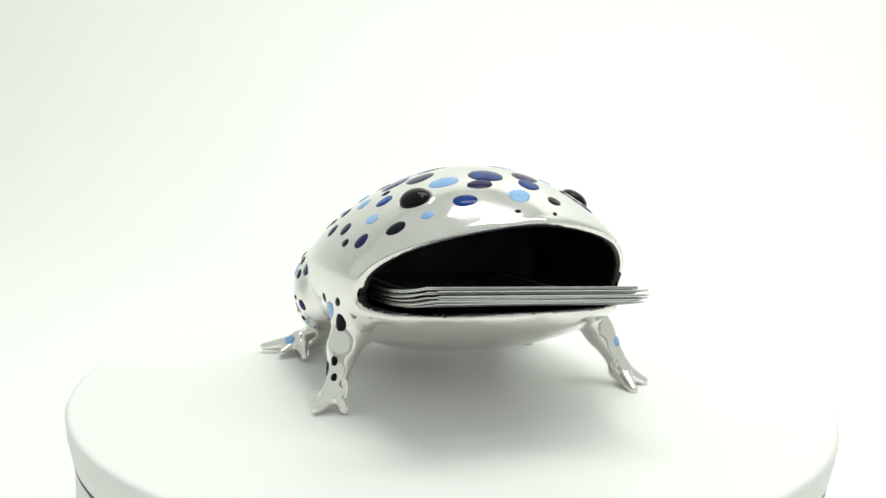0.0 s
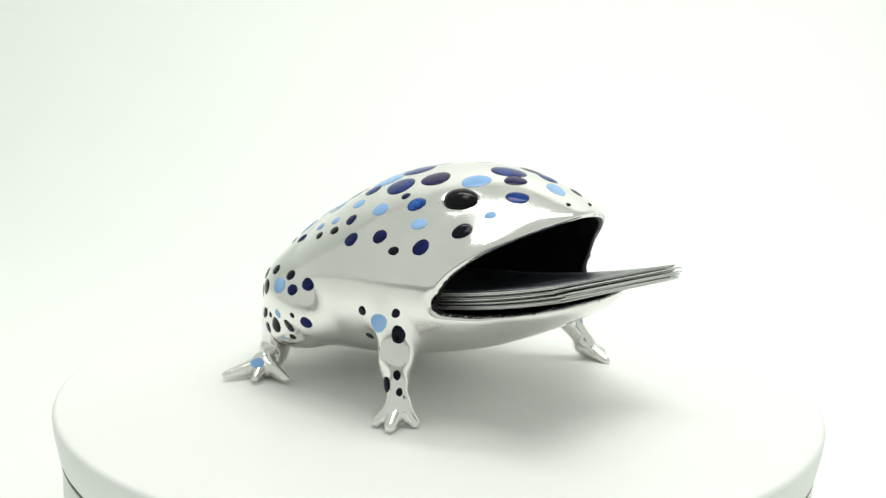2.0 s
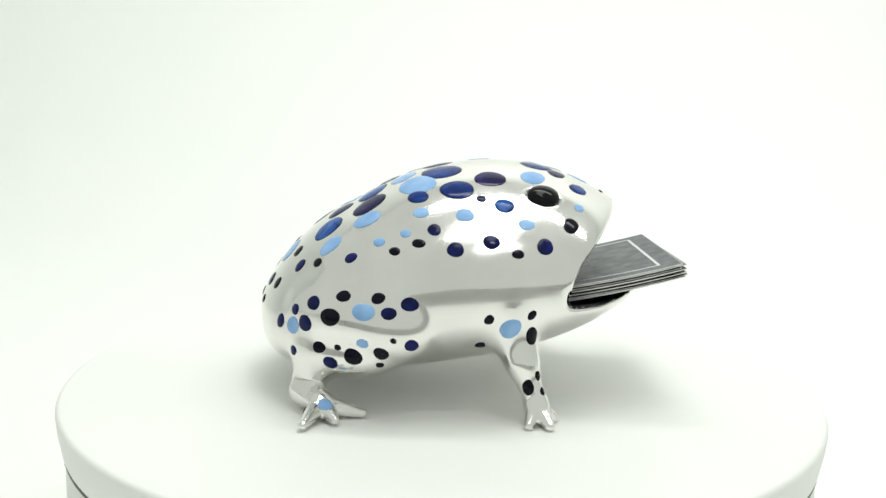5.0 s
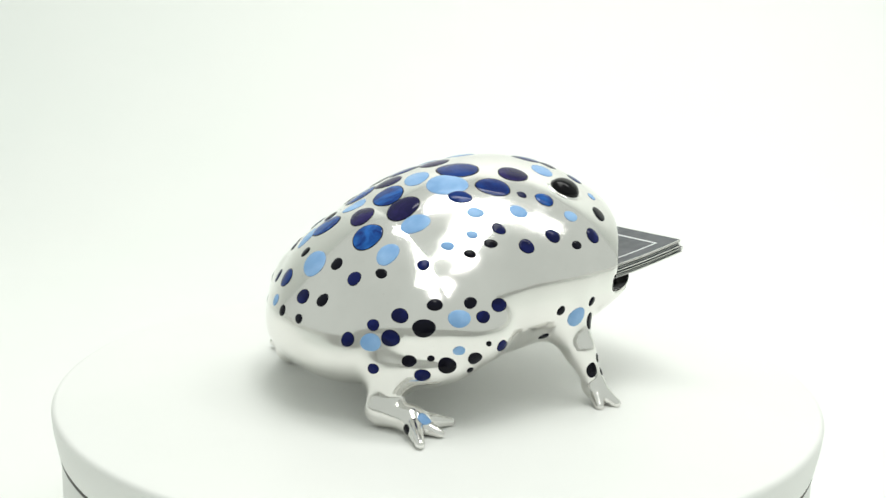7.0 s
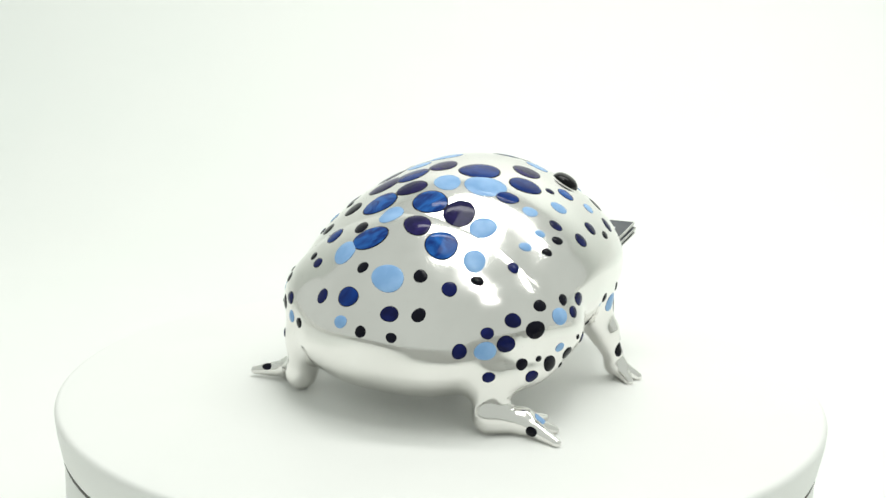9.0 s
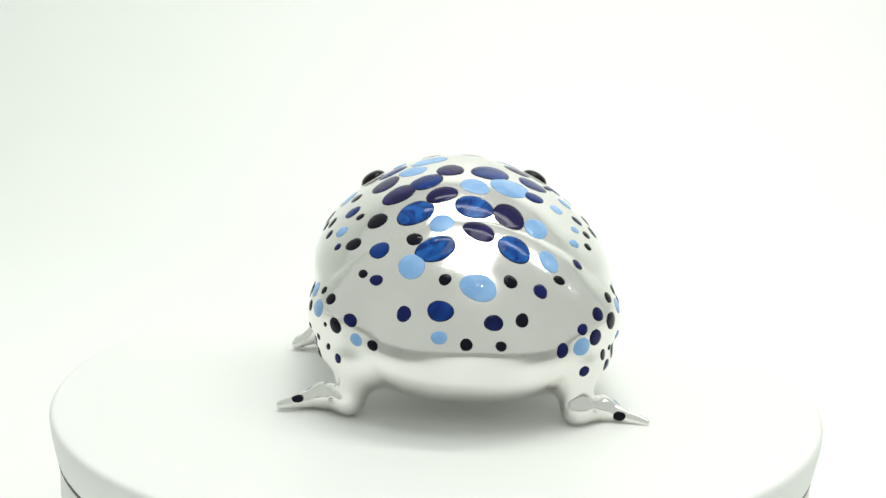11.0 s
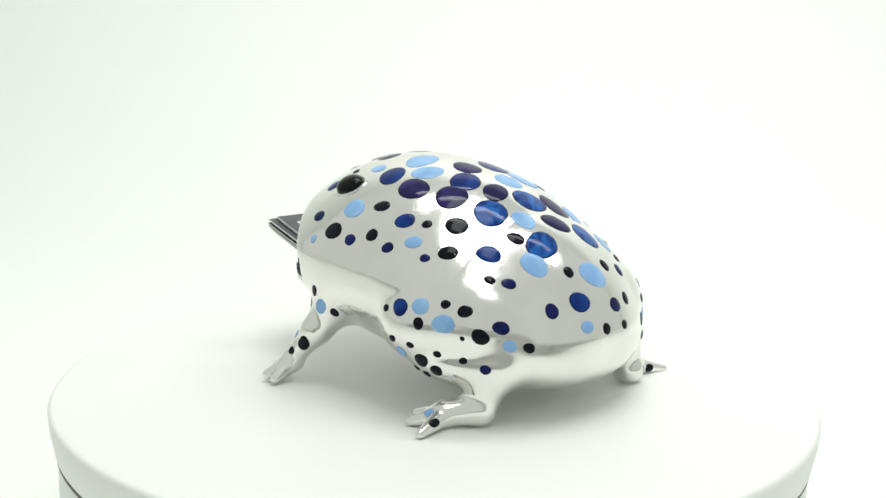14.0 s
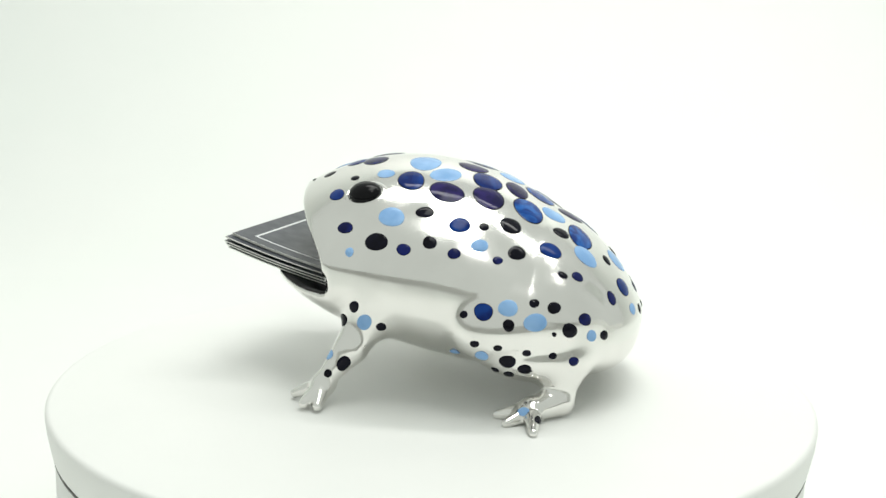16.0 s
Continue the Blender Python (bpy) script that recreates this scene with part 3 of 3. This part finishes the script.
EYES = [
    (19.6, -21.9, 55.3, 4.8, 4.2, 0, "k"),
    (18.2, 25.9, 53.7, 4.8, 4.2, 0, "k"),
]
for x, y, z, a, b, turn, _ in EYES:
    pts, faces, n = skin_patch(x, y, z, a, b, turn, (1.0, 0.96, 0.88, 0.74, 0.55, 0.32, 0.12), (-0.3, 0.45, 1.0, 1.55, 1.95, 2.2, 2.28), 32, 0.02)
    eye = patch_part("eye", pts, faces, n, BLACK_GLASS, toad, "glossy black domed eye", 7)
    pts, faces, n = skin_patch(x, y, z, a, b, turn, (1.30, 1.2, 1.1, 1.03, 0.98), (-0.08, 0.14, 0.24, 0.14, -0.2), 32, 0.03)
    patch_part("eyelid_rim", pts, faces, n, METAL, eye, "raised polished metal rim", 0)

# ---- business cards ----
CARD_L, CARD_W, CARD_T = 0.090, 0.055, 0.00028
PAPER = material("card_paper", (0.72, 0.72, 0.69), 0.6)
tint(PAPER, 300, (0.66, 0.66, 0.63), (0.78, 0.78, 0.75))
SLATE = material("slate_card_print", (0.045, 0.052, 0.066), 0.38)
tint(SLATE, 60, (0.040, 0.047, 0.060), (0.054, 0.061, 0.076))
grain(SLATE, 250, 0.3, 0.45, "Roughness")
WHITE_INK = material("white_card_print", (0.72, 0.74, 0.74), 0.5)
GREY_INK = material("grey_card_print", (0.25, 0.27, 0.30), 0.5)


def bend(x):
    """How far a card's free end curls up, by the way from its inner end."""
    return 0.0042 * max(0.0, (x - 0.040) / 0.048) ** 2


def card_strip(x0, x1, y0, y1, z0, z1, nx=14, ny=2):
    """A thin sheet that follows the curl of the card."""
    bm = bmesh.new()
    grid = {}
    for i in range(nx + 1):
        for j in range(ny + 1):
            for k, z in ((0, z0), (1, z1)):
                x = x0 + (x1 - x0) * i / nx
                grid[i, j, k] = bm.verts.new((x, y0 + (y1 - y0) * j / ny, z + bend(x)))
    for i in range(nx):
        for j in range(ny):
            bm.faces.new((grid[i, j, 1], grid[i + 1, j, 1], grid[i + 1, j + 1, 1], grid[i, j + 1, 1]))
            bm.faces.new((grid[i, j, 0], grid[i, j + 1, 0], grid[i + 1, j + 1, 0], grid[i + 1, j, 0]))
    for i in range(nx):
        bm.faces.new((grid[i, 0, 0], grid[i + 1, 0, 0], grid[i + 1, 0, 1], grid[i, 0, 1]))
        bm.faces.new((grid[i, ny, 1], grid[i + 1, ny, 1], grid[i + 1, ny, 0], grid[i, ny, 0]))
    for j in range(ny):
        bm.faces.new((grid[0, j, 1], grid[0, j + 1, 1], grid[0, j + 1, 0], grid[0, j, 0]))
        bm.faces.new((grid[nx, j, 0], grid[nx, j + 1, 0], grid[nx, j + 1, 1], grid[nx, j, 1]))
    return bm


def flat_part(name, bm, mat, parent, label=""):
    ob = part(name, bm, mat, parent, label)
    for p in ob.data.polygons:
        p.use_smooth = False
    return ob


def business_card():
    card = tagged(new("business_card"), "slate-grey business card with a thin white border, held in the mouth", "business card", "business cards in the mouth")
    h, t = CARD_W / 2, CARD_T
    flat_part("sheet", card_strip(0, CARD_L, -h, h, 0, t), PAPER, card, "off-white card stock")
    flat_part("printed_face", card_strip(0.0002, CARD_L - 0.0002, -h + 0.0002, h - 0.0002, t, t + 0.00004), SLATE, card, "slate-grey printed face")
    flat_part("printed_back", card_strip(0.0002, CARD_L - 0.0002, -h + 0.0002, h - 0.0002, -0.00004, 0), SLATE, card, "slate-grey printed back")
    e, w, z0, z1 = 0.0050, 0.00075, t + 0.00004, t + 0.00007
    for x0, x1, y0, y1 in ((e, CARD_L - e, -h + e - w, -h + e), (e, CARD_L - e, h - e, h - e + w), (CARD_L - e - w, CARD_L - e, -h + e, h - e), (e, e + w, -h + e, h - e)):
        flat_part("border_line", card_strip(x0, x1, y0, y1, z0, z1), WHITE_INK, card, "thin white border line")
    flat_part("text_line", card_strip(CARD_L - 0.021, CARD_L - 0.0202, -0.006, 0.006, z0, z1, 2, 4), GREY_INK, card, "small illegible grey text")
    return card


CARDS = [(business_card(), Matrix())]
for i in range(10):
    CARDS.append((copy_thing(CARDS[0][0], Matrix()), Matrix()))
rnd = random.Random(4)
# inner end, height, pitch and roll of the stack, in the toad's space
STACK = pose(-0.0290, 0.0022, 0.0212, -1.8, -6.5, -5.3)
CARDS = [(ob, STACK @ pose(rnd.uniform(-0.0010, 0.0008), rnd.uniform(-0.0009, 0.0009), 0.00046 * (10 - i), 0, 0.05 * (5 - i), rnd.uniform(-1.2, 1.2))) for i, (ob, _) in enumerate(CARDS)]


# ---- motions ----
def turned(t, x, y, heading):
    """The pose at t of what stands at (x, y) beside the turning axis."""
    return pose(0, 0, 0, 0, 0, SPIN * t) @ pose(x, y, 0, 0, 0, heading)


def motions():
    times = [0.5 * i for i in range(33)]
    tx, ty = -0.00265, -0.00056
    walk(toad, [(t, turned(t, tx, ty, HEADING)) for t in times])
    for card, m in CARDS:
        walk(card, [(t, turned(t, tx, ty, HEADING) @ m) for t in times])
    walk(table_top, [(t, Matrix.Translation(DISK) @ LEAN @ pose(0, 0, 0, 0, 0, SPIN * t)) for t in times])


motions()
